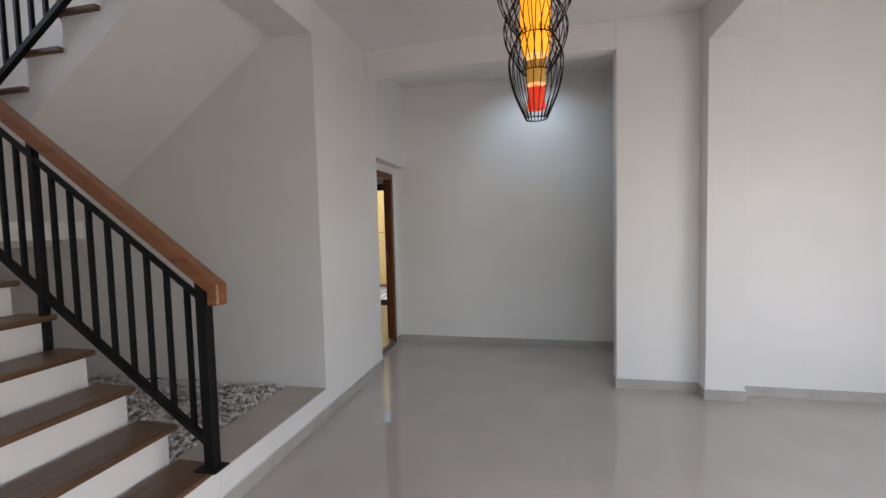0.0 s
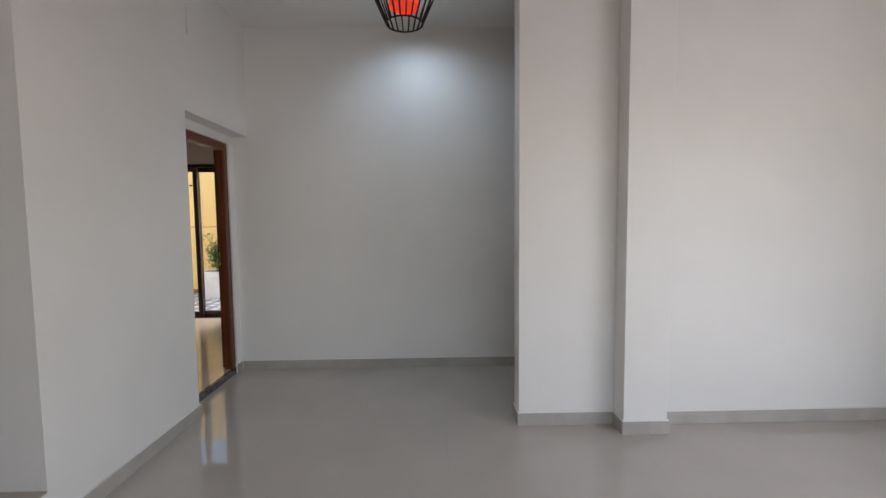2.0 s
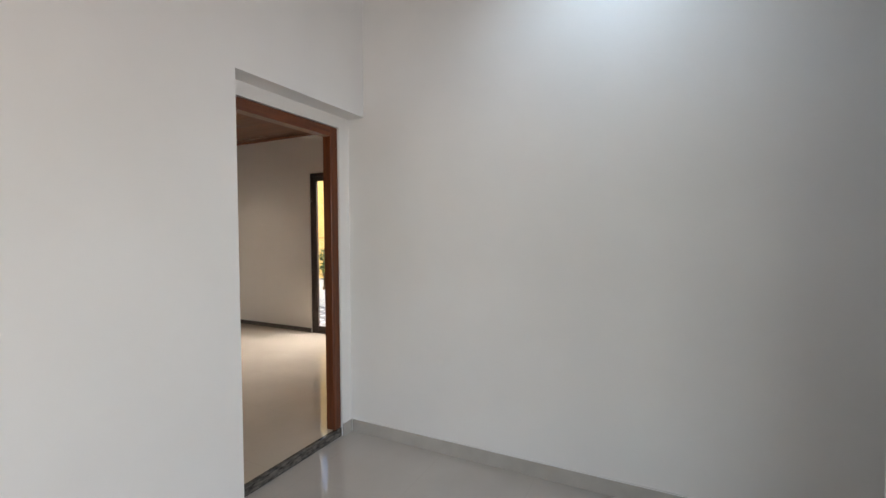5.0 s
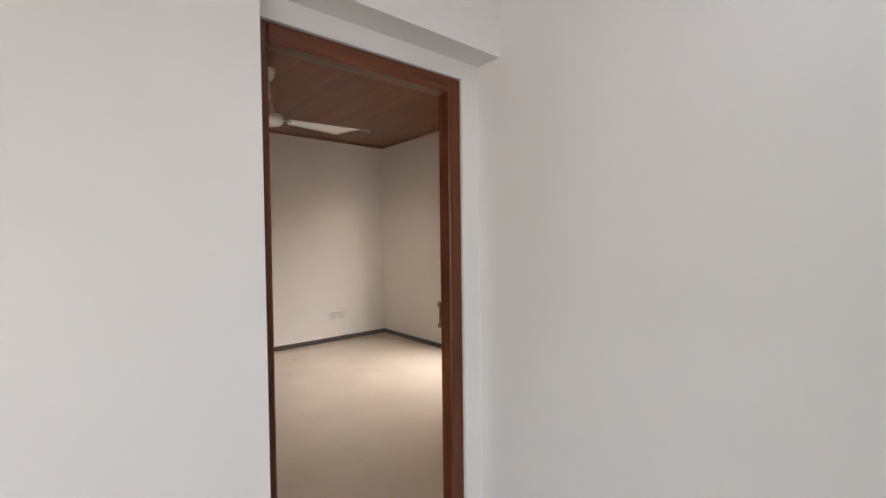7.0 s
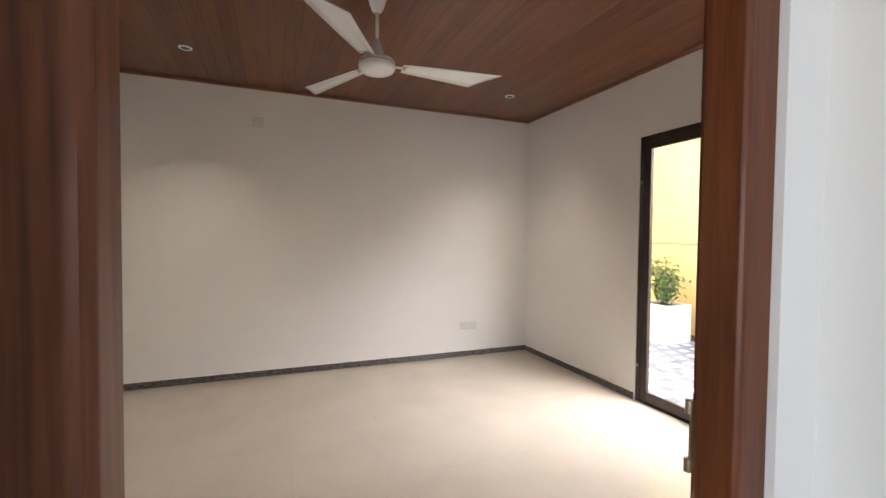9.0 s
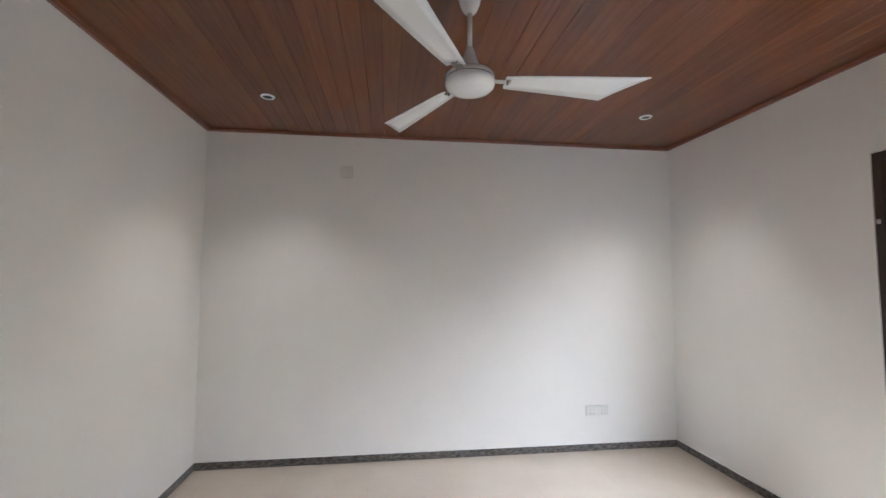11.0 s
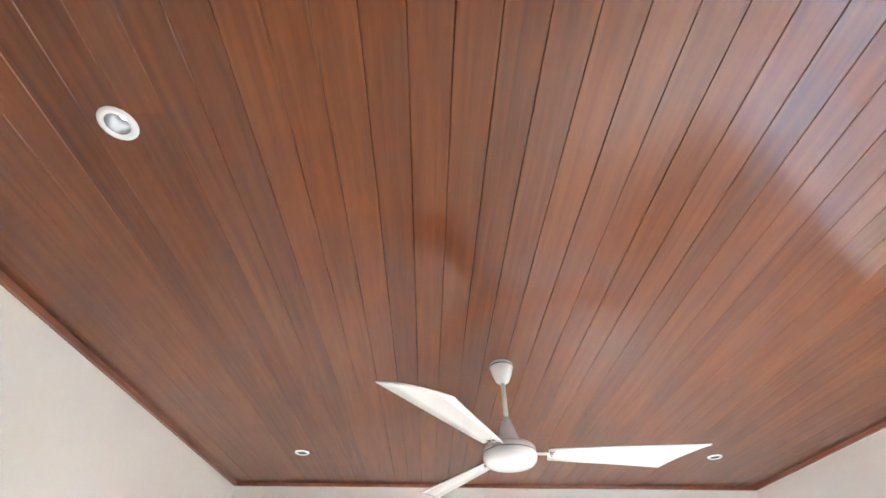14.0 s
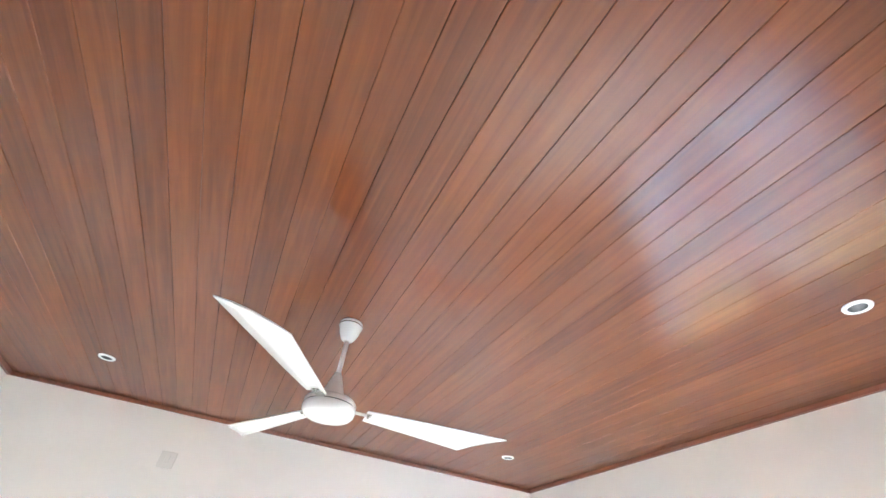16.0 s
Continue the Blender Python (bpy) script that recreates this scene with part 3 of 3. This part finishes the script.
# ---- ceiling fan ----
def ceiling_fan(x, y):
    fan = thing("ceiling_fan", "white three-blade ceiling fan hanging from the plank ceiling", "ceiling fan")
    part("canopy", turned([(0.0, 0.392), (0.048, 0.392), (0.052, 0.384), (0.051, 0.372), (0.042, 0.335), (0.028, 0.305), (0.016, 0.297), (0.0, 0.297)], 32), FANWHITE, fan, smooth=True)
    part("canopy_ring", turned([(0.0535, 0.372), (0.0535, 0.376), (0.050, 0.3765), (0.050, 0.3715), (0.0535, 0.372)], 32), STEEL, fan)
    part("rod", turned([(0.0, 0.31), (0.0105, 0.31), (0.0105, 0.12), (0.0, 0.12)], 16), FANWHITE, fan, smooth=True)
    part("lower_canopy", turned([(0.0, 0.148), (0.014, 0.148), (0.020, 0.132), (0.036, 0.085), (0.05, 0.048), (0.052, 0.04), (0.0, 0.04)], 32), FANWHITE, fan, smooth=True)
    part("motor_housing", turned([(0.0, 0.044), (0.06, 0.044), (0.094, 0.034), (0.104, 0.022), (0.104, 0.010)], 40), FANWHITE, fan, smooth=True)
    # dark disc fills the gap with painted shade
    part("motor_gap", turned([(0.0, 0.011), (0.1, 0.011), (0.1, 0.004), (0.0, 0.004)], 40), GAPSHADOW, fan, "dark disc for the shade in the gap between the motor halves")
    part("motor_cap", turned([(0.104, 0.006), (0.106, -0.004), (0.102, -0.022), (0.088, -0.036), (0.06, -0.044), (0.0, -0.047)], 40), FANWHITE, fan, smooth=True)
    # one blade: narrow root, widening outwards, the tip cut at a slant
    bm = bmesh.new()
    rows = []
    for k in range(15):
        u = k / 14
        w = 0.040 + 0.048 * u ** 0.8
        top, low = [], []
        for s in (-1, -0.5, 0, 0.5, 1):
            r = 0.15 + 0.60 * u - 0.15 * ((s + 1) / 2) ** 1.2 * u ** 2
            off = s * w
            zz = 0.004 + off * -0.16 + 0.008 * (1 - s * s) - 0.006 * u
            top.append(bm.verts.new((r, off, zz + 0.002)))
            low.append(bm.verts.new((r, off, zz - 0.002)))
        rows.append(top + low[::-1])
    for a, b in zip(rows, rows[1:]):
        for k in range(10):
            bm.faces.new((a[k], b[k], b[(k + 1) % 10], a[(k + 1) % 10]))
    bm.faces.new(rows[0])
    bm.faces.new(rows[-1][::-1])
    blade_mesh = mesh_from(bm, FANWHITE, "blade", True)
    arm = boxes((0.095, 0.175, -0.017, 0.017, 0.006, 0.011), bevel=0.002)
    for q in (-0.009, 0.009):
        bmesh.ops.create_cone(arm, cap_ends=True, segments=8, radius1=0.005, radius2=0.005, depth=0.006, matrix=pose(0.163, q, 0.001))
    arm_mesh = mesh_from(arm, STEEL, "blade_arm")
    for k in range(3):
        turn = pose(0, 0, 0, 0, 0, 88 + 120 * k)
        b = new("blade", blade_mesh)
        b.parent, b.matrix_basis = fan, turn
        a = new("blade_arm", arm_mesh)
        a.parent = b
    fan.location = (x, y, 2.375)
    return fan


ceiling_fan(-2.18, -0.243)


# ---- staircase ----
LX, LZ, GO, RI = 0.004, 0.272, 0.258, 0.192
LY0, LY1 = -4.62, -3.37
staircase = thing("staircase", "white plastered stair with dark brown wooden treads", "staircase")
for k in range(8):
    x1, z1 = LX - GO * k, LZ + RI * k
    part("riser", boxes((x1 - GO - 0.035, x1 - 0.035 if k else 0.0, LY0, LY1 - 0.02 if k else -3.362, max(0, z1 - 0.42), z1 - 0.034)), PAINT, staircase, "white plastered step")
    if k < 7:
        part("tread", boxes((x1 - GO - 0.005, x1, LY0, LY1 + 0.012, z1 - 0.034, z1), bevel=0.009), TREAD, staircase, "dark brown varnished wooden tread")
LANDX, LANDZ = LX - GO * 7, LZ + RI * 7
part("landing", boxes((-3.6, LANDX - 0.035, LY0, LY1 + 0.01, LANDZ - 0.17, LANDZ), (-3.6, -2.30, LY1 + 0.01, -2.22, LANDZ - 0.17, LANDZ - 0.002)), PAINT, staircase)
UX, UZ, UG, UR, UY = -0.852, 2.818, 0.294, 0.206, -3.15
flight = bmesh.new()
outline = []
for k in range(-5, 2):
    xb, zt = UX + UG * k, UZ + UR * k - 0.032
    outline += [(xb - UG + 0.02, zt), (xb + 0.02, zt)]
outline += [(outline[-1][0], UZ + 2 * UR - 0.032), (-0.322, UZ + 2 * UR - 0.032)]
for x in (-0.322, outline[0][0]):
    outline.append((x, 2.812 + 0.706 * (x + 0.575)))
prism(flight, outline, "y", UY, -2.222)
part("upper_flight", flight, PAINT, staircase, "white plastered upper flight with a sloping underside")
for k in range(-5, 2):
    xb, zt = UX + UG * k, UZ + UR * k
    part("tread", boxes((xb - UG - 0.012, xb + 0.018, UY - 0.03, -2.224, zt - 0.032, zt), bevel=0.009), TREAD, staircase, "dark brown varnished wooden tread")


# ---- stair railings ----
def slope_bar(bm, xa, xb, za, zb, y, w, h):
    """A bar between two points of a slope, with plumb ends."""
    prism(bm, [(xa, za), (xb, zb), (xb, zb - h), (xa, za - h)], "y", y - w / 2, y + w / 2, bevel=min(w, h) * 0.12)
    return bm


RS, RY = 0.735, -3.402


def rail_z(x):
    return 1.240 + RS * (0.13 - x)


railing = thing("stair_railing", "black metal stair railing with a brown wooden handrail", "railing")
bm = bmesh.new()
prism(bm, [(0.105, rail_z(0.13) - 0.12), (0.105, rail_z(0.105) - 0.03), (-1.9, rail_z(-1.9) - 0.03), (-1.9, rail_z(-1.9) - 0.118), (0.045, rail_z(0.045) - 0.118), (0.04, rail_z(0.13) - 0.12)], "y", RY - 0.036, RY + 0.036, bevel=0.008)
part("handrail", bm, RAIL, railing, "brown varnished wooden handrail with a plumb cut end")
part("top_bar", slope_bar(bmesh.new(), -0.03, -1.9, rail_z(-0.03) - 0.185, rail_z(-1.9) - 0.185, RY, 0.028, 0.03), BLACK, railing)
part("bottom_bar", slope_bar(bmesh.new(), -0.03, -1.9, rail_z(-0.03) - 0.925, rail_z(-1.9) - 0.925, RY, 0.034, 0.046), BLACK, railing)
newel = part("newel_post", boxes((-0.034, 0.022, RY - 0.028, RY + 0.028, LZ + 0.001, rail_z(0) - 0.09), bevel=0.004), BLACK, railing)
part("base_plate", boxes((-0.07, 0.058, RY - 0.06, RY + 0.045, LZ + 0.0006, LZ + 0.009), bevel=0.002), BLACK, newel)
for x in (-1.058,):
    part("support_post", boxes((x - 0.02, x + 0.02, RY - 0.019, RY + 0.019, LZ + RI * 3 - 0.25, rail_z(x) - 0.10), bevel=0.003), BLACK, railing)
for k in range(15):
    x = -0.104 - 0.1193 * k
    if k != 8:
        part("baluster", boxes((x - 0.012, x + 0.012, RY - 0.011, RY + 0.011, rail_z(x) - 0.95, rail_z(x) - 0.20), bevel=0.002), BLACK, railing)


def upper_z(x):
    return UZ + 0.02 + UR / UG * (x - UX)


upper_rail = thing("upper_stair_railing", "black metal railing of the upper stair flight", "railing")
part("bottom_bar", slope_bar(bmesh.new(), -1.9, -0.52, upper_z(-1.9) + 0.15, upper_z(-0.52) + 0.15, UY - 0.05, 0.034, 0.046), BLACK, upper_rail)
part("top_bar", slope_bar(bmesh.new(), -1.9, -0.52, upper_z(-1.9) + 0.86, upper_z(-0.52) + 0.86, UY - 0.05, 0.03, 0.03), BLACK, upper_rail)
part("handrail", slope_bar(bmesh.new(), -1.9, -0.52, upper_z(-1.9) + 1.0, upper_z(-0.52) + 1.0, UY - 0.05, 0.072, 0.1), RAIL, upper_rail, "brown varnished wooden handrail")
for k in range(12):
    x = -1.85 + 0.1135 * k
    part("baluster", boxes((x - 0.012, x + 0.012, UY - 0.061, UY - 0.039, upper_z(x) + 0.12, upper_z(x) + 0.85), bevel=0.002), BLACK, upper_rail)
for x in (-1.80, -0.55):
    part("support_post", boxes((x - 0.018, x + 0.018, UY - 0.068, UY - 0.0302, upper_z(x) - 0.19, upper_z(x) + 0.96), bevel=0.003), BLACK, upper_rail)

# ---- pebble bed ----
structure("kerb", boxes((-0.10, 0.0, -3.36, -2.22, 0.0, 0.226)), PAINT, "white painted kerb of the pebble bed", "kerb")
structure("ledge", boxes((-0.335, 0.002, -3.365, -2.222, 0.2262, 0.236), bevel=0.002), LEDGE, "beige tile ledge round the pebble bed", "ledge")
structure("bed_base", boxes((-0.33, -0.101, -3.36, -2.222, 0.001, 0.225), (-2.29, -0.331, -3.36, -2.222, 0.001, 0.186)), CONCRETE, "grey screed under the pebbles", "bed")


def pebbles():
    rng = random.Random(7)
    unit = bmesh.new()
    bmesh.ops.create_icosphere(unit, subdivisions=2, radius=1)
    vs = [v.co.copy() for v in unit.verts]
    fs = [[v.index for v in f.verts] for f in unit.faces]
    unit.free()
    verts, faces = [], []
    x = -2.27
    while x < -0.335:
        yy = -3.35
        while yy < -2.235:
            s = rng.uniform(0.0115, 0.022)
            m = pose(min(-0.355, x + rng.uniform(-0.014, 0.014)), min(-2.25, yy + rng.uniform(-0.014, 0.014)), 0.200 + rng.uniform(0, 0.038), rng.uniform(-35, 35), rng.uniform(-35, 35), rng.uniform(0, 360)) @ Matrix.Diagonal((s * rng.uniform(1.0, 1.5), s, s * rng.uniform(0.55, 0.8), 1))
            base = len(verts)
            verts += [tuple(m @ (v * (1 + 0.12 * noise.noise(v * 1.3 + Vector((base * 0.01, 0, 0)))))) for v in vs]
            faces += [[base + i for i in f] for f in fs]
            yy += 0.029
        x += 0.029
    me = bpy.data.meshes.new("pebbles")
    me.from_pydata(verts, [], faces)
    me.materials.append(PEBBLE)
    for f in me.polygons:
        f.use_smooth = True
    return tagged(new("pebbles", me), "bed of smooth grey and white river pebbles", "pebbles", kind="stuff")


pebbles()
bm = tube(bmesh.new(), [(-1.63, -2.33, 0.225), (-1.61, -2.31, 0.246), (-1.57, -2.29, 0.252), (-1.53, -2.275, 0.246), (-1.50, -2.26, 0.228)], 0.008, 8)
tagged(new("cable_end", mesh_from(bm, BLACK, "cable_end", True)), "short black cable end lying on the pebbles", "cable")


# ---- pendant lamp ----
def pendant(x, y):
    lampthing = thing("pendant_lamp", "black wire cage pendant with amber and red shades", "pendant lamp")

    def cage(name, z0, zw, z1, r0, rw, r1, count, twist):
        def rad(z):
            if z < zw:
                u = (z - z0) / (zw - z0)
                return r0 + (rw - r0) * math.sin(u * math.pi / 2)
            u = (z - zw) / (z1 - zw)
            return r1 + (rw - r1) * math.cos(u * math.pi / 2)

        def ring(z):
            return tube(bmesh.new(), [(rad(z) * math.cos(2 * math.pi * j / 24), rad(z) * math.sin(2 * math.pi * j / 24), z) for j in range(24)], 0.0036, 4, closed=True)

        rings = part(name, ring(z0), BLACK, lampthing, "black wire cage")
        part("top_ring", ring(z1), BLACK, rings)
        pts = []
        for j in range(15):
            z = z0 + (z1 - z0) * j / 14
            pts.append((rad(z) * math.cos(twist * j / 14), rad(z) * math.sin(twist * j / 14), z))
        wire_mesh = mesh_from(tube(bmesh.new(), pts, 0.0032, 4), BLACK, "wire")
        for k in range(count):
            wire = new("wire", wire_mesh)
            wire.parent = rings
            wire.matrix_basis = pose(0, 0, 0, 0, 0, 360 * k / count)

    cage("lower_cage", 2.128, 2.46, 2.66, 0.066, 0.164, 0.085, 22, 0.15)
    cage("middle_cage", 2.41, 2.66, 2.86, 0.085, 0.192, 0.10, 24, -0.15)
    cage("upper_cage", 2.62, 2.92, 3.12, 0.10, 0.232, 0.09, 24, 0.15)

    def shade(name, mat, label, prof):
        bm = turned(prof, 28)
        part(name, bm, mat, lampthing, label, smooth=True)

    shade("red_shade", RED_SHADE, "glowing red fabric shade", [(0.052, 2.185), (0.056, 2.19), (0.051, 2.235), (0.051, 2.27), (0.055, 2.308), (0.051, 2.311)])
    shade("olive_shade", OLIVE_SHADE, "dull amber fabric shade", [(0.060, 2.332), (0.058, 2.40), (0.062, 2.465), (0.058, 2.468)])
    shade("amber_shade", AMBER_SHADE, "bright glowing amber fabric shade", [(0.068, 2.505), (0.076, 2.51), (0.088, 2.60), (0.092, 2.74), (0.088, 2.88), (0.075, 2.99), (0.03, 3.0)])
    # added glowing discs imitate the lit insides of the shades, seen from below
    for z, r, mat in ((2.190, 0.0505, RED_SHADE), (2.335, 0.0575, PALE_INSIDE), (2.512, 0.0725, PALE_INSIDE)):
        part("lit_inside_disc", turned([(0.0, z + 0.002), (r, z + 0.002), (r, z), (0.0, z)], 28), mat, lampthing, "added glowing disc standing for the lit inside of the shade")
    part("cord", turned([(0.0, 3.19), (0.004, 3.19), (0.004, 2.30), (0.0, 2.30)], 8), BLACK, lampthing)
    part("ceiling_rose", turned([(0.0, 3.199), (0.06, 3.199), (0.058, 3.18), (0.02, 3.165), (0.0, 3.165)], 28), BLACK, lampthing, smooth=True)
    lampthing.location = (x, y, 0)


pendant(1.636, -2.482)


# ---- the court outside the sliding door ----
tagged(structure("ground", boxes((-12, 12, 2.16, 14, -0.3, -0.02)), CONCRETE, "grey screed ground of the side court", "ground"))
structure("wall_court", boxes((-5.3, 9.0, 4.62, 4.80, -0.02, 1.325), (-5.3, 9.0, 4.622, 4.80, 1.325, 1.337), (-5.3, 9.0, 4.62, 4.80, 1.337, 3.1)), YELLOW, "tall yellow rendered boundary wall with a groove", "wall")
structure("wall_court_plinth", boxes((-5.15, 8.9, 4.60, 4.62, -0.02, 0.075), bevel=0.003), BAND, "brown painted plinth band of the yellow wall", "trim")
structure("wall_court_groove", boxes((-5.15, 8.9, 4.6165, 4.6195, 1.324, 1.338)), BAND, "thin brown groove line in the yellow wall", "trim")
structure("wall_court_west", boxes((-5.3, -5.15, 2.16, 4.62, -0.02, 3.1)), YELLOW, "yellow rendered court end wall", "wall")


def planter(x, y, w, h, seed, tall):
    rng = random.Random(seed)
    p = thing("planter", "white square planter box with a leafy green shrub", "planter", "court planters")
    bm = bmesh.new()
    t = 0.03
    prism(bm, [(-w / 2 + 0.02, 0), (w / 2 - 0.02, 0), (w / 2, h), (w / 2 - t, h), (w / 2 - t, h - 0.06), (-w / 2 + t, h - 0.06), (-w / 2 + t, h), (-w / 2, h)], "y", -w / 2 + t, w / 2 - t)
    box(bm, -w / 2 + 0.004, w / 2 - 0.004, -w / 2, -w / 2 + t, 0, h, bevel=0.004)
    box(bm, -w / 2 + 0.004, w / 2 - 0.004, w / 2 - t, w / 2, 0, h, bevel=0.004)
    part("box", bm, PLANTER, p)
    part("soil", boxes((-w / 2 + t + 0.001, w / 2 - t - 0.001, -w / 2 + t + 0.001, w / 2 - t - 0.001, h - 0.059, h - 0.035)), SOIL, p, "dark potting soil")
    stems, leaves = bmesh.new(), bmesh.new()
    for k in range(9):
        a, lean = rng.uniform(0, 6.28), rng.uniform(0.05, 0.26)
        pts = [Vector((0.04 * math.cos(a), 0.04 * math.sin(a), h - 0.05))]
        top = rng.uniform(0.6, 1.0) * tall
        for j in range(1, 6):
            u = j / 5
            pts.append(Vector((lean * u ** 1.4 * math.cos(a) + rng.uniform(-0.015, 0.015), lean * u ** 1.4 * math.sin(a) + rng.uniform(-0.015, 0.015), h - 0.05 + top * u)))
        tube(stems, pts, 0.005, 5)
        for j in range(105):
            u = rng.uniform(0.2, 1.0)
            i = min(4, int(u * 5))
            c = pts[i].lerp(pts[i + 1], u * 5 - i) + Vector((rng.gauss(0, 0.07), rng.gauss(0, 0.07), rng.gauss(0, 0.04)))
            m = Matrix.Translation(c) @ pose(0, 0, 0, rng.uniform(-50, 50), rng.uniform(-50, 50), rng.uniform(0, 360))
            s = rng.uniform(0.024, 0.046)
            vs = [leaves.verts.new(m @ Vector(q)) for q in ((-s, 0, 0), (0, -s * 0.45, s * 0.12), (s, 0, -s * 0.15), (0, s * 0.45, s * 0.12))]
            leaves.faces.new((vs[0], vs[1], vs[2]))
            leaves.faces.new((vs[0], vs[2], vs[3]))
    part("stems", stems, BARK, p)
    part("foliage", leaves, LEAF, p, "small glossy green leaves")
    p.location = (x, y, 0)
    return p


planter(-4.06, 4.22, 0.46, 0.52, 3, 0.66)
planter(-2.38, 4.15, 0.50, 0.50, 5, 0.80)

# court paving: dark stone squares with white inserts
pavement = structure("pavement", boxes((-5.15, 1.45, 2.16, 4.6, -0.03, -0.012)), CONCRETE, "dark and white stone mosaic paving of the court", "pavement")
S = 0.105


def paver_mesh(name, mat):
    bm = boxes((-S / 2 + 0.003, S / 2 - 0.003, -S / 2 + 0.003, S / 2 - 0.003, -0.012, 0.0))
    for v in bm.verts:
        if v.co.z > -0.005:
            v.co.x *= 0.975
            v.co.y *= 0.975
    return mesh_from(bm, mat, name)


dark_mesh, light_mesh = paver_mesh("paver", PAVE_DARK), paver_mesh("paver", PAVE_LIGHT)
rest = {True: bmesh.new(), False: bmesh.new()}
for i in range(int(6.5 / S)):
    for j in range(23):
        x, y = -5.1 + S * (i + 0.5), 2.165 + S * (j + 0.5)
        light = i % 2 == 0 and (j + i // 2) % 2 == 0
        if -3.35 < x < -1.9:
            ob = new("paver", light_mesh if light else dark_mesh)
            ob.location = (x, y, 0)
            ob.parent = pavement
        else:
            box(rest[light], x - S / 2 + 0.003, x + S / 2 - 0.003, y - S / 2 + 0.003, y + S / 2 - 0.003, -0.012, 0)
for light, mat in ((True, PAVE_LIGHT), (False, PAVE_DARK)):
    tagged(part("far_pavers", rest[light], mat, pavement), kind="stuff")
